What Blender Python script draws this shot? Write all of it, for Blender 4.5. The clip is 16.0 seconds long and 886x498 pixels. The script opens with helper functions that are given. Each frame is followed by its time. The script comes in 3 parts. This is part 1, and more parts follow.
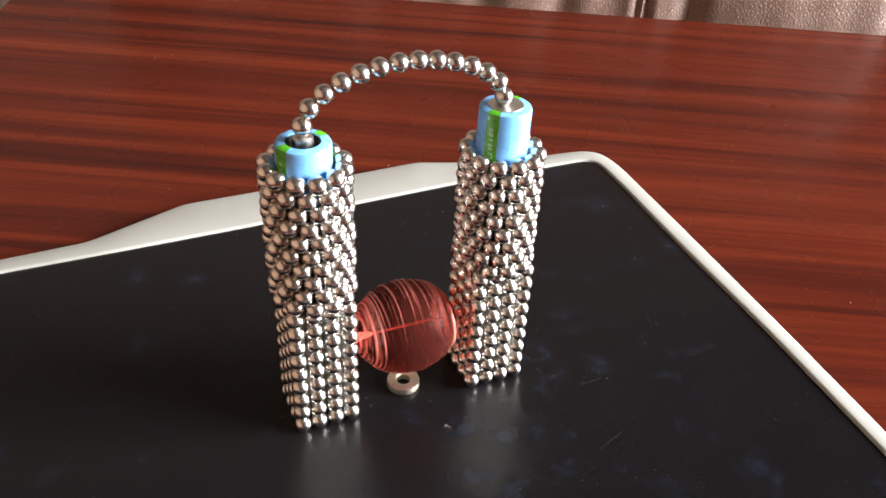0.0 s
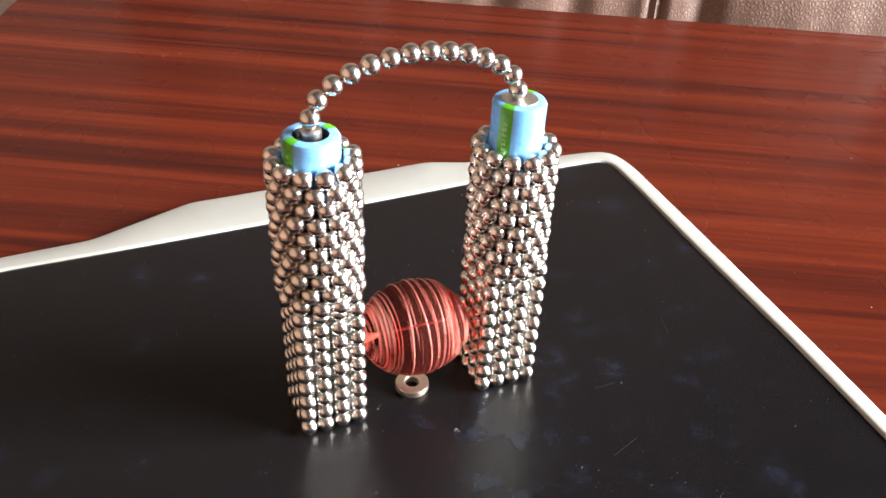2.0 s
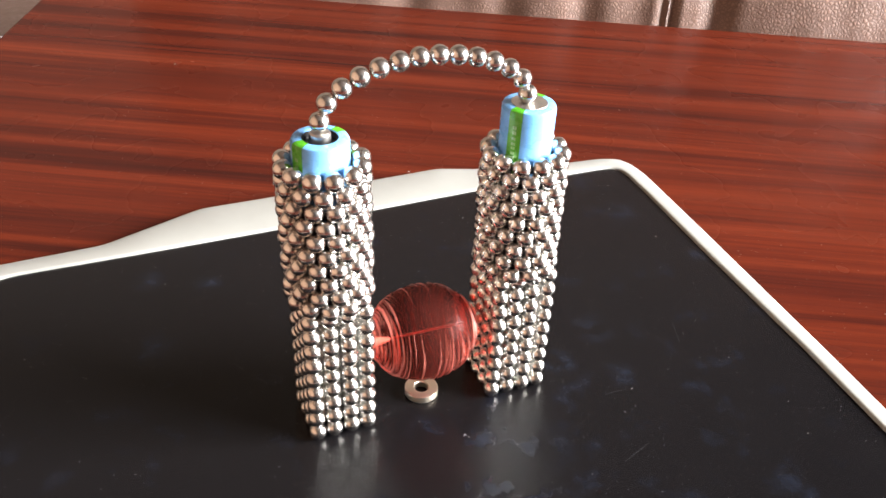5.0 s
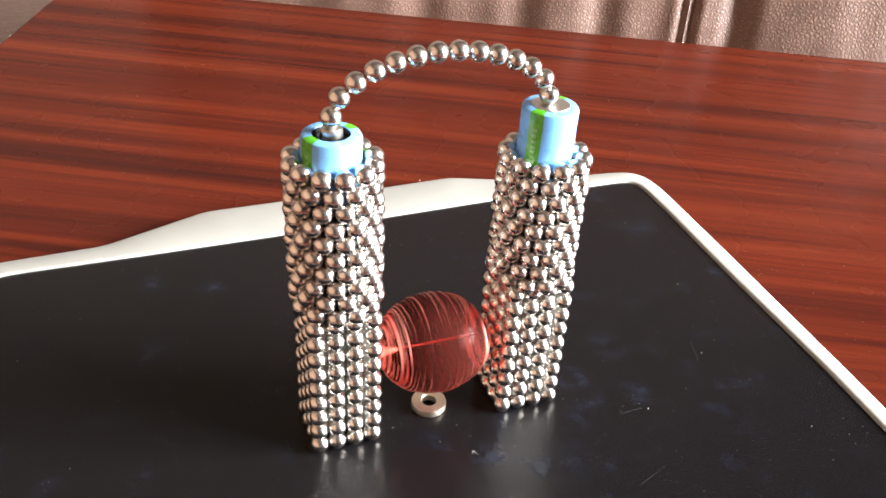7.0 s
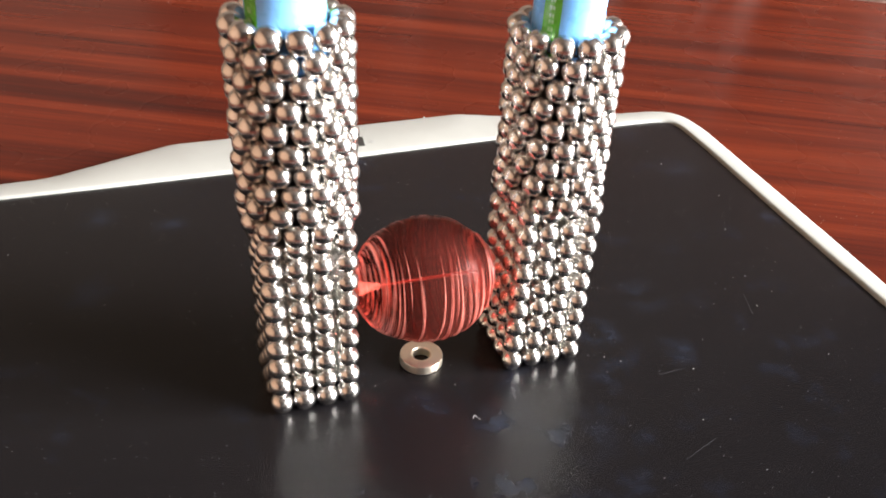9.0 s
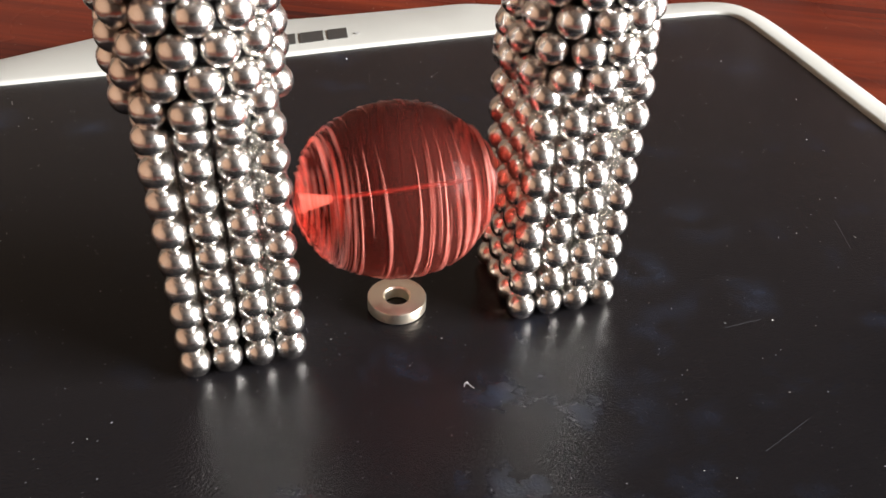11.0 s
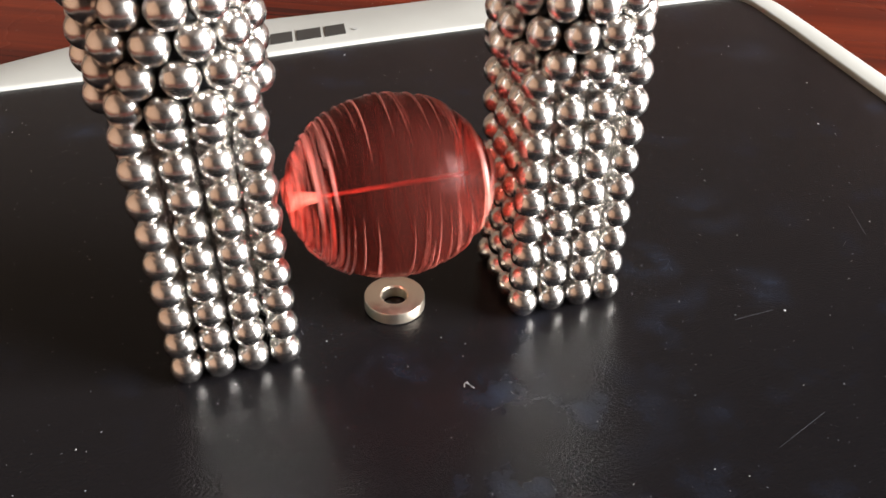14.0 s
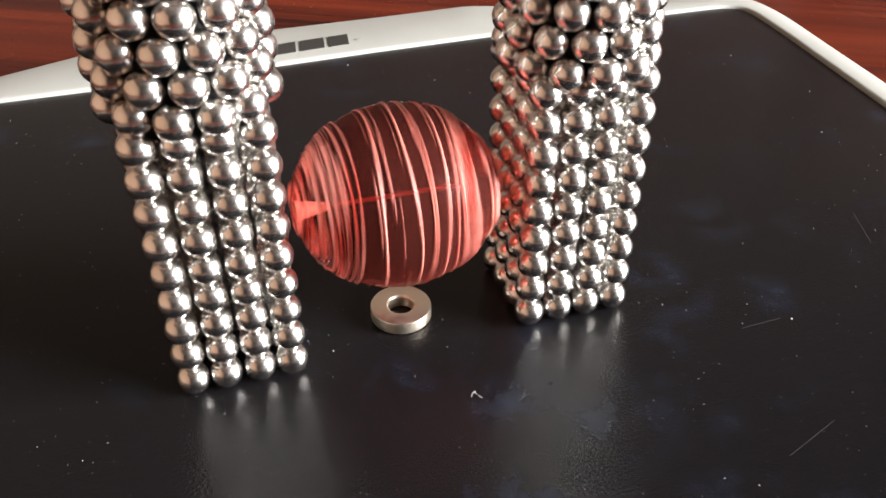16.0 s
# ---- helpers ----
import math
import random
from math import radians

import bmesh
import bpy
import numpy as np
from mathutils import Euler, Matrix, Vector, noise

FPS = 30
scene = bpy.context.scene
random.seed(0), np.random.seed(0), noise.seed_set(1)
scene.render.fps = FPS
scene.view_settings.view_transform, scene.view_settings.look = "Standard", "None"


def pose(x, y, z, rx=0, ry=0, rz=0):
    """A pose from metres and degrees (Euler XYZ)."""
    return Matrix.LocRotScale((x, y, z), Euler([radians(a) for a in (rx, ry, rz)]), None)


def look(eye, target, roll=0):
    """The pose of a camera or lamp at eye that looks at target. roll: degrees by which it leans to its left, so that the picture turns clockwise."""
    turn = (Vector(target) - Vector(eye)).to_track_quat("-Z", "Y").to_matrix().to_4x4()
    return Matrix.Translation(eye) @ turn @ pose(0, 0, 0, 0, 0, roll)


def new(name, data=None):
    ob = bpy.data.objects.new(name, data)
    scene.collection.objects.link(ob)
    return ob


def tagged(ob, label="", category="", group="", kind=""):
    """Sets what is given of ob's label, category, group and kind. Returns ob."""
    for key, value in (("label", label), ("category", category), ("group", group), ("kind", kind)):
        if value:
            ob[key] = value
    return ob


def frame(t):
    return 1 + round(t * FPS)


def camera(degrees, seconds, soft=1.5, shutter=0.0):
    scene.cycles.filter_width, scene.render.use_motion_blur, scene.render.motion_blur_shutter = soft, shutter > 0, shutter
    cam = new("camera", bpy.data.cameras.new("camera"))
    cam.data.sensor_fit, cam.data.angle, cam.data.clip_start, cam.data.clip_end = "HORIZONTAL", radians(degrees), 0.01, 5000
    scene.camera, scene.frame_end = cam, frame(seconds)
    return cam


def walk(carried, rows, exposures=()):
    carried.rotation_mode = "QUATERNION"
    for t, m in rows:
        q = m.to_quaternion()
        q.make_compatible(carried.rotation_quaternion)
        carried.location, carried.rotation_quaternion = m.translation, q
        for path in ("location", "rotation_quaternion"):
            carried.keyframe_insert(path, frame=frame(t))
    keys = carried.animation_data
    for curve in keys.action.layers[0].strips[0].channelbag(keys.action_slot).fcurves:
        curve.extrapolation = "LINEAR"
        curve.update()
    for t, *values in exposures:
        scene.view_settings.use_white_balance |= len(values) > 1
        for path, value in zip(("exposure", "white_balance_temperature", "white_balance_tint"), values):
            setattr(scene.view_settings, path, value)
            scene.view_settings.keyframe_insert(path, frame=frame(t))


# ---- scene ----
LENS = 54.0
cam = camera(LENS, 16.0, soft=1.5, shutter=0.6)
# seconds, eye, target, roll
PATH = [
    (0, (-0.07346, -0.17623, 0.19530), (0.03299, 0.04383, 0.02141), 3.93),
    (0.5, (-0.07309, -0.17546, 0.19417), (0.03341, 0.04449, 0.02016), 3.90),
    (1, (-0.07264, -0.17369, 0.19231), (0.03281, 0.04698, 0.01857), 3.87),
    (1.5, (-0.07212, -0.17244, 0.19020), (0.03295, 0.04925, 0.01754), 4.22),
    (2, (-0.07204, -0.17200, 0.18955), (0.03213, 0.05036, 0.01719), 3.89),
    (2.5, (-0.07201, -0.17226, 0.18939), (0.03071, 0.05148, 0.01797), 3.75),
    (3, (-0.07232, -0.17297, 0.18960), (0.02980, 0.05116, 0.01832), 3.63),
    (3.5, (-0.07212, -0.17293, 0.18993), (0.02920, 0.05158, 0.01867), 3.49),
    (4, (-0.07181, -0.17310, 0.18910), (0.02938, 0.05207, 0.01863), 3.38),
    (6.5, (-0.07140, -0.16969, 0.18381), (0.02872, 0.05851, 0.01677), 4.24),
    (7, (-0.07048, -0.16609, 0.17961), (0.02984, 0.06382, 0.01506), 4.62),
    (7.5, (-0.06703, -0.16096, 0.17221), (0.03417, 0.06880, 0.00799), 4.43),
    (8, (-0.06103, -0.15333, 0.16167), (0.03857, 0.07535, -0.00501), 3.63),
    (8.5, (-0.05633, -0.14641, 0.14955), (0.03827, 0.08327, -0.01867), 3.65),
    (9, (-0.05120, -0.14078, 0.13761), (0.04181, 0.09125, -0.02825), 4.18),
    (9.5, (-0.04256, -0.12896, 0.12193), (0.04424, 0.10310, -0.04724), 2.71),
    (10, (-0.03556, -0.11238, 0.10959), (0.04965, 0.11331, -0.06874), 4.36),
    (12.5, (-0.02317, -0.10055, 0.09792), (0.04944, 0.12495, -0.08614), 1.04),
    (13, (-0.02316, -0.10066, 0.09766), (0.05093, 0.12514, -0.08545), 1.18),
    (13.5, (-0.02257, -0.10115, 0.09763), (0.05162, 0.12468, -0.08539), 1.09),
    (14, (-0.02272, -0.10096, 0.09765), (0.05197, 0.12515, -0.08482), 1.01),
    (14.5, (-0.02291, -0.10073, 0.09745), (0.05362, 0.12522, -0.08446), 1.04),
    (15, (-0.02349, -0.10050, 0.09710), (0.05299, 0.12582, -0.08437), 1.00),
    (15.5, (-0.02342, -0.10077, 0.09722), (0.05271, 0.12635, -0.08339), 0.90),
    (16, (-0.02383, -0.10053, 0.09739), (0.05172, 0.12753, -0.08228), 0.86),
]
walk(cam, [(t, look(eye, target, roll)) for t, eye, target, roll in PATH],
     exposures=[(0, -0.1), (0.5, -0.1), (1.5, 0.13), (3.5, 0.3), (7, 0.45), (9, 0.3), (10, 0.15), (12.3, -0.08), (16, -0.06)])

# ---- light ----
world = bpy.data.worlds.new("sky")
scene.world = world
world.use_nodes = True
wn = world.node_tree.nodes
sky = wn.new("ShaderNodeTexSky")
sky.sky_type, sky.sun_disc = "NISHITA", False
sky.sun_elevation, sky.sun_rotation = radians(30), radians(100)
wn["Background"].inputs["Strength"].default_value = 0.12
world.node_tree.links.new(sky.outputs[0], wn["Background"].inputs["Color"])

# room measures: table top at z = TABLE, floor FLOOR, walls round it
PAD_T = 0.0035
TABLE = -PAD_T
FLOOR = TABLE - 0.46
CEIL = FLOOR + 2.9
RX0, RX1, RY0, RY1 = -1.9, 3.4, -3.6, 1.6
WIN_Y0, WIN_Y1, WIN_Z0, WIN_Z1 = -3.0, -0.55, FLOOR + 0.6, FLOOR + 2.7


def area(name, m, w, h, power, colour):
    d = bpy.data.lights.new(name, "AREA")
    d.shape, d.size, d.size_y, d.energy, d.color = "RECTANGLE", w, h, power, colour
    d.spread = radians(110)
    ob = new(name, d)
    ob.matrix_world = m
    return ob


# the sky's light in the window's opening
area("window_light", look((RX1 + 0.06, (WIN_Y0 + WIN_Y1) / 2, (WIN_Z0 + WIN_Z1) / 2), (-0.3, -0.1, 0.0)),
     WIN_Y1 - WIN_Y0, WIN_Z1 - WIN_Z0, 520, (1.0, 0.985, 0.985))
sun = new("sun", bpy.data.lights.new("sun", "SUN"))
sun.data.energy, sun.data.angle, sun.data.color = 1.5, radians(11), (1.0, 0.95, 0.88)
sun.matrix_world = look((1.25, -0.43, 0.62), (0, 0, 0.03))


# ---- materials ----
def mat(name, colour=(0.5, 0.5, 0.5), rough=0.5, metal=0.0, spec=0.5):
    m = bpy.data.materials.new(name)
    m.use_nodes = True
    b = m.node_tree.nodes["Principled BSDF"]
    b.inputs["Base Color"].default_value = (*colour, 1)
    b.inputs["Roughness"].default_value = rough
    b.inputs["Metallic"].default_value = metal
    b.inputs["Specular IOR Level"].default_value = spec
    return m


class Nodes:
    def __init__(self, m):
        self.t = m.node_tree
        self.b = self.t.nodes["Principled BSDF"]

    def node(self, kind, **values):
        n = self.t.nodes.new(kind)
        for k, v in values.items():
            n.inputs[k.replace("_", " ")].default_value = v
        return n

    def link(self, a, b):
        self.t.links.new(a, b)

    def coords(self, scale=(1, 1, 1), turn=0.0):
        c = self.t.nodes.new("ShaderNodeTexCoord")
        p = self.node("ShaderNodeMapping")
        p.inputs["Scale"].default_value = scale
        q = self.node("ShaderNodeMapping")
        q.inputs["Rotation"].default_value = (0, 0, radians(turn))
        self.link(c.outputs["Object"], q.inputs["Vector"])
        self.link(q.outputs[0], p.inputs["Vector"])
        return p.outputs[0]

    def noise(self, vec, scale, detail=4, rough=0.55):
        n = self.node("ShaderNodeTexNoise", Scale=scale, Detail=detail, Roughness=rough)
        self.link(vec, n.inputs["Vector"])
        return n.outputs["Fac"]

    def ramp(self, fac, stops):
        n = self.t.nodes.new("ShaderNodeValToRGB")
        e = n.color_ramp.elements
        while len(e) < len(stops):
            e.new(0.5)
        for k, (p, c) in zip(e, stops):
            k.position, k.color = p, (*c, 1)
        self.link(fac, n.inputs[0])
        return n.outputs[0]

    def mix(self, fac, a, b, how="MIX"):
        n = self.t.nodes.new("ShaderNodeMix")
        n.data_type, n.blend_type = "RGBA", how
        for sock, v in ((n.inputs[0], fac), (n.inputs[6], a), (n.inputs[7], b)):
            if isinstance(v, (int, float)):
                sock.default_value = v
            elif isinstance(v, tuple):
                sock.default_value = (*v, 1)
            else:
                self.link(v, sock)
        return n.outputs[2]

    def bump(self, height, strength, dist):
        n = self.node("ShaderNodeBump", Strength=strength, Distance=dist)
        self.link(height, n.inputs["Height"])
        self.link(n.outputs[0], self.b.inputs["Normal"])
        return n

    def grey(self, fac, lo, hi, a=0.0, b=1.0):
        n = self.t.nodes.new("ShaderNodeMapRange")
        for k, v in (("From Min", a), ("From Max", b), ("To Min", lo), ("To Max", hi)):
            n.inputs[k].default_value = v
        self.link(fac, n.inputs["Value"])
        return n.outputs[0]


def nickel():
    m = mat("nickel_plate", (0.62, 0.57, 0.51), 0.16, 1.0)
    n = Nodes(m)
    v = n.coords()
    info = n.t.nodes.new("ShaderNodeObjectInfo")
    tone = n.ramp(info.outputs["Random"], [(0.0, (0.66, 0.635, 0.6)), (1.0, (0.76, 0.735, 0.705))])
    scuff = n.noise(v, 900, 3)
    n.link(n.mix(n.grey(scuff, 0.0, 0.35, 0.5, 0.8), tone, (0.66, 0.605, 0.54)), n.b.inputs["Base Color"])
    n.link(n.grey(scuff, 0.2, 0.27, 0.3, 0.7), n.b.inputs["Roughness"])
    return m


def bright_nickel():
    m = mat("polished_nickel", (0.86, 0.76, 0.62), 0.14, 1.0)
    n = Nodes(m)
    s = n.noise(n.coords(), 700, 3)
    n.link(n.grey(s, 0.3, 0.42, 0.3, 0.7), n.b.inputs["Roughness"])
    return m


def mahogany():
    m = mat("mahogany_laminate", (0.2, 0.03, 0.015), 0.35, 0.0, 0.05)
    n = Nodes(m)
    wobble = n.noise(n.coords((3, 9, 1), GRAIN), 1.0, 2)
    bands = n.noise(n.coords((1.3, 62, 1), GRAIN), 1.0, 4, 0.68)
    broad = n.noise(n.coords((0.9, 17, 1), GRAIN), 1.0, 2, 0.5)
    fine = n.noise(n.coords((5, 260, 1), GRAIN), 1.0, 4, 0.65)
    pores = n.noise(n.coords((70, 1700, 1), GRAIN), 1.0, 2, 0.6)
    base = n.ramp(bands, [(0.34, (0.024, 0.0066, 0.005)), (0.43, (0.05, 0.0092, 0.0052)), (0.53, (0.084, 0.0138, 0.0062)), (0.68, (0.114, 0.02, 0.0086))])
    base = n.mix(n.grey(broad, 0.0, 0.6, 0.5, 0.66), base, (0.044, 0.008, 0.005))
    base = n.mix(n.grey(fine, 0.0, 0.6, 0.44, 0.7), base, (0.04, 0.0085, 0.0058))
    base = n.mix(n.grey(pores, 0.0, 0.4, 0.54, 0.75), base, (0.016, 0.0055, 0.0045))
    base = n.mix(n.grey(wobble, 0.0, 0.16, 0.4, 0.7), base, (0.1, 0.0135, 0.005))
    dust = n.noise(n.coords(), 1000, 1)
    base = n.mix(n.grey(dust, 0.0, 0.45, 0.75, 0.82), base, (0.25, 0.18, 0.14))
    n.link(base, n.b.inputs["Base Color"])
    n.link(n.grey(n.noise(n.coords(), 14, 3), 0.22, 0.32, 0.3, 0.7), n.b.inputs["Roughness"])
    n.bump(fine, 0.06, 0.0003)
    return m


def leather():
    m = mat("brown_leather", (0.2, 0.12, 0.09), 0.42)
    n = Nodes(m)
    v = n.coords()
    cell = n.t.nodes.new("ShaderNodeTexVoronoi")
    cell.feature = "DISTANCE_TO_EDGE"
    cell.inputs["Scale"].default_value = 400
    n.link(v, cell.inputs["Vector"])
    grain = n.grey(cell.outputs["Distance"], 0.0, 1.0, 0.0, 0.35)
    blot = n.noise(v, 45, 6, 0.7)
    col = n.ramp(blot, [(0.3, (0.17, 0.096, 0.072)), (0.7, (0.31, 0.2, 0.16))])
    n.link(n.mix(grain, (0.16, 0.102, 0.082), col), n.b.inputs["Base Color"])
    n.link(n.grey(n.noise(v, 120, 3), 0.32, 0.5, 0.3, 0.7), n.b.inputs["Roughness"])
    n.bump(grain, 0.38, 0.0006)
    return m


def pad_black():
    m = mat("pad_dark_plastic", (0.012, 0.012, 0.016), 0.3, 0.0, 0.21)
    n = Nodes(m)
    v = n.coords()
    blots = n.noise(v, 62, 5, 0.6)
    wide = n.noise(v, 14, 3)
    both = n.t.nodes.new("ShaderNodeMath")
    both.operation = "MULTIPLY"
    n.link(n.grey(blots, 0.0, 1.0, 0.56, 0.74), both.inputs[0])
    n.link(n.grey(wide, 0.0, 1.0, 0.4, 0.62), both.inputs[1])
    marks = None
    for x, y, r, f in ((51.7, 5.6, 7, 1), (14.3, -16.7, 7, 0.9), (11.5, -33.1, 6, 1), (29.2, -25.3, 12, 0.55), (16.1, 108.1, 8, 0.7), (121.8, 79.1, 9, 0.6), (134.0, 42.4, 6, 1), (67.4, -5.9, 7, 0.8), (71.2, 17.2, 9, 0.7), (110.0, 82.3, 6, 0.6), (-66.0, 91.1, 7, 0.8), (-46.6, 83.7, 6, 0.7)):
        d = n.t.nodes.new("ShaderNodeVectorMath")
        d.operation = "DISTANCE"
        n.link(v, d.inputs[0])
        d.inputs[1].default_value = (x / 1000, y / 1000, 0)
        g = n.grey(d.outputs["Value"], f, 0.0, 0.0, r / 1000)
        if marks is None:
            marks = g
        else:
            k = n.t.nodes.new("ShaderNodeMath")
            k.operation = "MAXIMUM"
            n.link(marks, k.inputs[0])
            n.link(g, k.inputs[1])
            marks = k.outputs[0]
    spot = n.t.nodes.new("ShaderNodeMath")
    spot.operation = "MULTIPLY"
    n.link(marks, spot.inputs[0])
    n.link(n.grey(n.noise(v, 150, 3, 0.6), 0.0, 1.0, 0.42, 0.7), spot.inputs[1])
    col = n.mix(both.outputs[0], (0.0052, 0.0047, 0.0053), (0.009, 0.011, 0.018))
    col = n.mix(spot.outputs[0], col, (0.0135, 0.018, 0.03))
    speck = n.noise(v, 1500, 1)
    col = n.mix(n.grey(speck, 0.0, 0.5, 0.755, 0.82), col, (0.36, 0.36, 0.39))
    n.link(col, n.b.inputs["Base Color"])
    grit = n.noise(v, 2000, 2)
    n.link(n.grey(n.noise(v, 40, 4), 0.2, 0.27, 0.3, 0.7), n.b.inputs["Roughness"])
    n.bump(grit, 0.6, 0.00013)
    return m


def grey_plastic():
    m = mat("pale_grey_plastic", (0.6, 0.6, 0.54), 0.5, 0.0, 0.22)
    n = Nodes(m)
    v = n.coords()
    n.link(n.ramp(n.noise(v, 30, 4), [(0.3, (0.285, 0.285, 0.262)), (0.7, (0.325, 0.325, 0.3))]), n.b.inputs["Base Color"])
    n.bump(n.noise(v, 1800, 2), 0.06, 0.00008)
    return m


def red_glass():
    m = mat("red_acrylic", (0.97, 0.22, 0.17), 0.16, 0.0, 0.0)
    m.node_tree.nodes["Principled BSDF"].inputs["Specular Tint"].default_value = (0.5, 0.13, 0.11, 1)
    m.node_tree.nodes["Principled BSDF"].inputs["Transmission Weight"].default_value = 0.975
    m.node_tree.nodes["Principled BSDF"].inputs["IOR"].default_value = 1.12
    return m


def plain(name, colour, rough, amount=0.12, scale=40, metal=0.0, dist=0.0002):
    m = mat(name, colour, rough, metal)
    n = Nodes(m)
    f = n.noise(n.coords(), scale, 4)
    lo, hi = tuple(c * (1 - amount) for c in colour), tuple(min(1, c * (1 + amount)) for c in colour)
    n.link(n.ramp(f, [(0.3, lo), (0.7, hi)]), n.b.inputs["Base Color"])
    n.link(n.grey(f, rough * 0.85, min(1, rough * 1.15), 0.3, 0.7), n.b.inputs["Roughness"])
    return m


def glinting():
    """Pale strips painted as glints, which also let light through from behind."""
    m = mat("pink_painted_glint", (0.9, 0.44, 0.37), 0.35)
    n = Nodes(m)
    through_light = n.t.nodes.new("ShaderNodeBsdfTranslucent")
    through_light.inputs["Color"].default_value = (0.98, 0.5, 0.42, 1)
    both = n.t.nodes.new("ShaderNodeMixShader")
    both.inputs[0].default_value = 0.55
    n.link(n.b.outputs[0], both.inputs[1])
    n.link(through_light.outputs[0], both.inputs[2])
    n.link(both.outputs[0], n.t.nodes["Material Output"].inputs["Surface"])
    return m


GRAIN = 27.0
M = {
    "nickel": nickel(), "ring": bright_nickel(), "wood": mahogany(), "leather": leather(), "pad": pad_black(),
    "frame": grey_plastic(), "red": red_glass(),
    "ink": plain("dark_print", (0.022, 0.021, 0.019), 0.5), "ink_pale": plain("grey_print", (0.25, 0.25, 0.24), 0.5),
    "blue": plain("blue_film", (0.16, 0.42, 0.8), 0.28, 0.08, 300), "green": plain("green_film", (0.07, 0.36, 0.012), 0.28, 0.08, 300),
    "faint_ink": plain("pale_green_print", (0.3, 0.55, 0.24), 0.4), "steel": plain("brushed_steel", (0.62, 0.6, 0.56), 0.32, 0.1, 500, 1.0),
    "black": plain("black_insulator_and_shade", (0.015, 0.014, 0.015), 0.45),
    # sparkle and edge colour the bead's painted glints, with a dark underside
    "sparkle": glinting(), "mouth": plain("pale_drill_mouth", (0.92, 0.72, 0.66), 0.4, 0.05, 200), "edge": plain("red_painted_glint", (0.56, 0.155, 0.12), 0.4, 0.1, 200), "streak_back": plain("dark_streak_underside", (0.06, 0.008, 0.006), 0.5, 0.1, 200), "hole": plain("red_drill_wall", (0.3, 0.05, 0.04), 0.4, 0.1, 200),
    # unseen walls and ceiling, their colours darkened to limit bounced light
    "wall": plain("darkened_wall_paint", (0.06, 0.045, 0.035), 0.85, 0.05, 3), "wall_brown": plain("warm_brown_wall_paint", (0.2, 0.12, 0.075), 0.8, 0.08, 3), "wall_dim": plain("dim_wall_paint", (0.11, 0.085, 0.065), 0.85, 0.05, 3), "ceil": plain("darkened_ceiling_paint", (0.1, 0.075, 0.06), 0.9, 0.04, 3),
    # unseen wall kept dark so the balls mirror darkness on the viewer's side
    "wall_dark": plain("dark_brown_wall_paint", (0.04, 0.027, 0.02), 0.9, 0.2, 8),
    "floor": plain("brown_carpet", (0.16, 0.1, 0.07), 0.95, 0.2, 30),
    "scratch": plain("scratched_plastic", (0.035, 0.035, 0.042), 0.5), "dust": plain("pale_dust", (0.42, 0.41, 0.4), 0.9), "white": plain("white_window_paint", (0.75, 0.75, 0.72), 0.4, 0.04, 6),
}


# ---- mesh helpers ----
def mesh(name, bm, material, smooth=None):
    me = bpy.data.meshes.new(name)
    bmesh.ops.recalc_face_normals(bm, faces=bm.faces)
    bm.to_mesh(me)
    bm.free()
    me.materials.append(material)
    if smooth is not None:
        for p in me.polygons:
            p.use_smooth = True
        if smooth < 180:
            me.set_sharp_from_angle(angle=radians(smooth))
    return me


def part(name, bm, material, parent, label="", smooth=None, at=None):
    ob = new(name, bm if isinstance(bm, bpy.types.Mesh) else mesh(name, bm, material, smooth))
    ob.parent = parent
    if at is not None:
        ob.matrix_basis = at
    if label:
        ob["label"] = label
    return ob


def thing(name, label, category, m=None, group="", kind=""):
    ob = new(name)
    ob.empty_display_size = 0.01
    if m is not None:
        ob.matrix_basis = m
    return tagged(ob, label, category, group, kind)


def box(x0, y0, z0, x1, y1, z1, bevel=0.0, seg=2):
    bm = bmesh.new()
    bmesh.ops.create_cube(bm, size=1)
    bmesh.ops.transform(bm, verts=bm.verts, matrix=Matrix.Translation(((x0 + x1) / 2, (y0 + y1) / 2, (z0 + z1) / 2)) @ Matrix.Diagonal((x1 - x0, y1 - y0, z1 - z0, 1)))
    if bevel:
        bmesh.ops.bevel(bm, geom=bm.edges[:], offset=bevel, segments=seg, affect="EDGES", profile=0.5)
    return bm


def lathe(profile, n=48, closed=False):
    """Turns a profile of (radius, height) round z."""
    bm = bmesh.new()
    rings = []
    for r, z in profile:
        if r < 1e-7:
            rings.append([bm.verts.new((0, 0, z))])
        else:
            rings.append([bm.verts.new((r * math.cos(2 * math.pi * k / n), r * math.sin(2 * math.pi * k / n), z)) for k in range(n)])
    pairs = list(zip(rings, rings[1:])) + ([(rings[-1], rings[0])] if closed else [])
    for a, b in pairs:
        for k in range(n):
            q = [a[k % len(a)], a[(k + 1) % len(a)], b[(k + 1) % len(b)], b[k % len(b)]]
            f = list(dict.fromkeys(q))
            if len(f) > 2:
                bm.faces.new(f)
    return bm


def slab(outline, z0, z1, bevel=0.0, seg=2):
    """A plate with that outline, its top edge rounded."""
    bm = bmesh.new()
    f = bm.faces.new([bm.verts.new((x, y, z0)) for x, y in outline])
    r = bmesh.ops.extrude_face_region(bm, geom=[f])
    top = [v for v in r["geom"] if isinstance(v, bmesh.types.BMVert)]
    for v in top:
        v.co.z = z1
    if bevel:
        edges = [e for e in bm.edges if all(abs(v.co.z - z1) < 1e-9 for v in e.verts)]
        bmesh.ops.bevel(bm, geom=edges, offset=bevel, segments=seg, affect="EDGES", profile=0.5)
    return bm


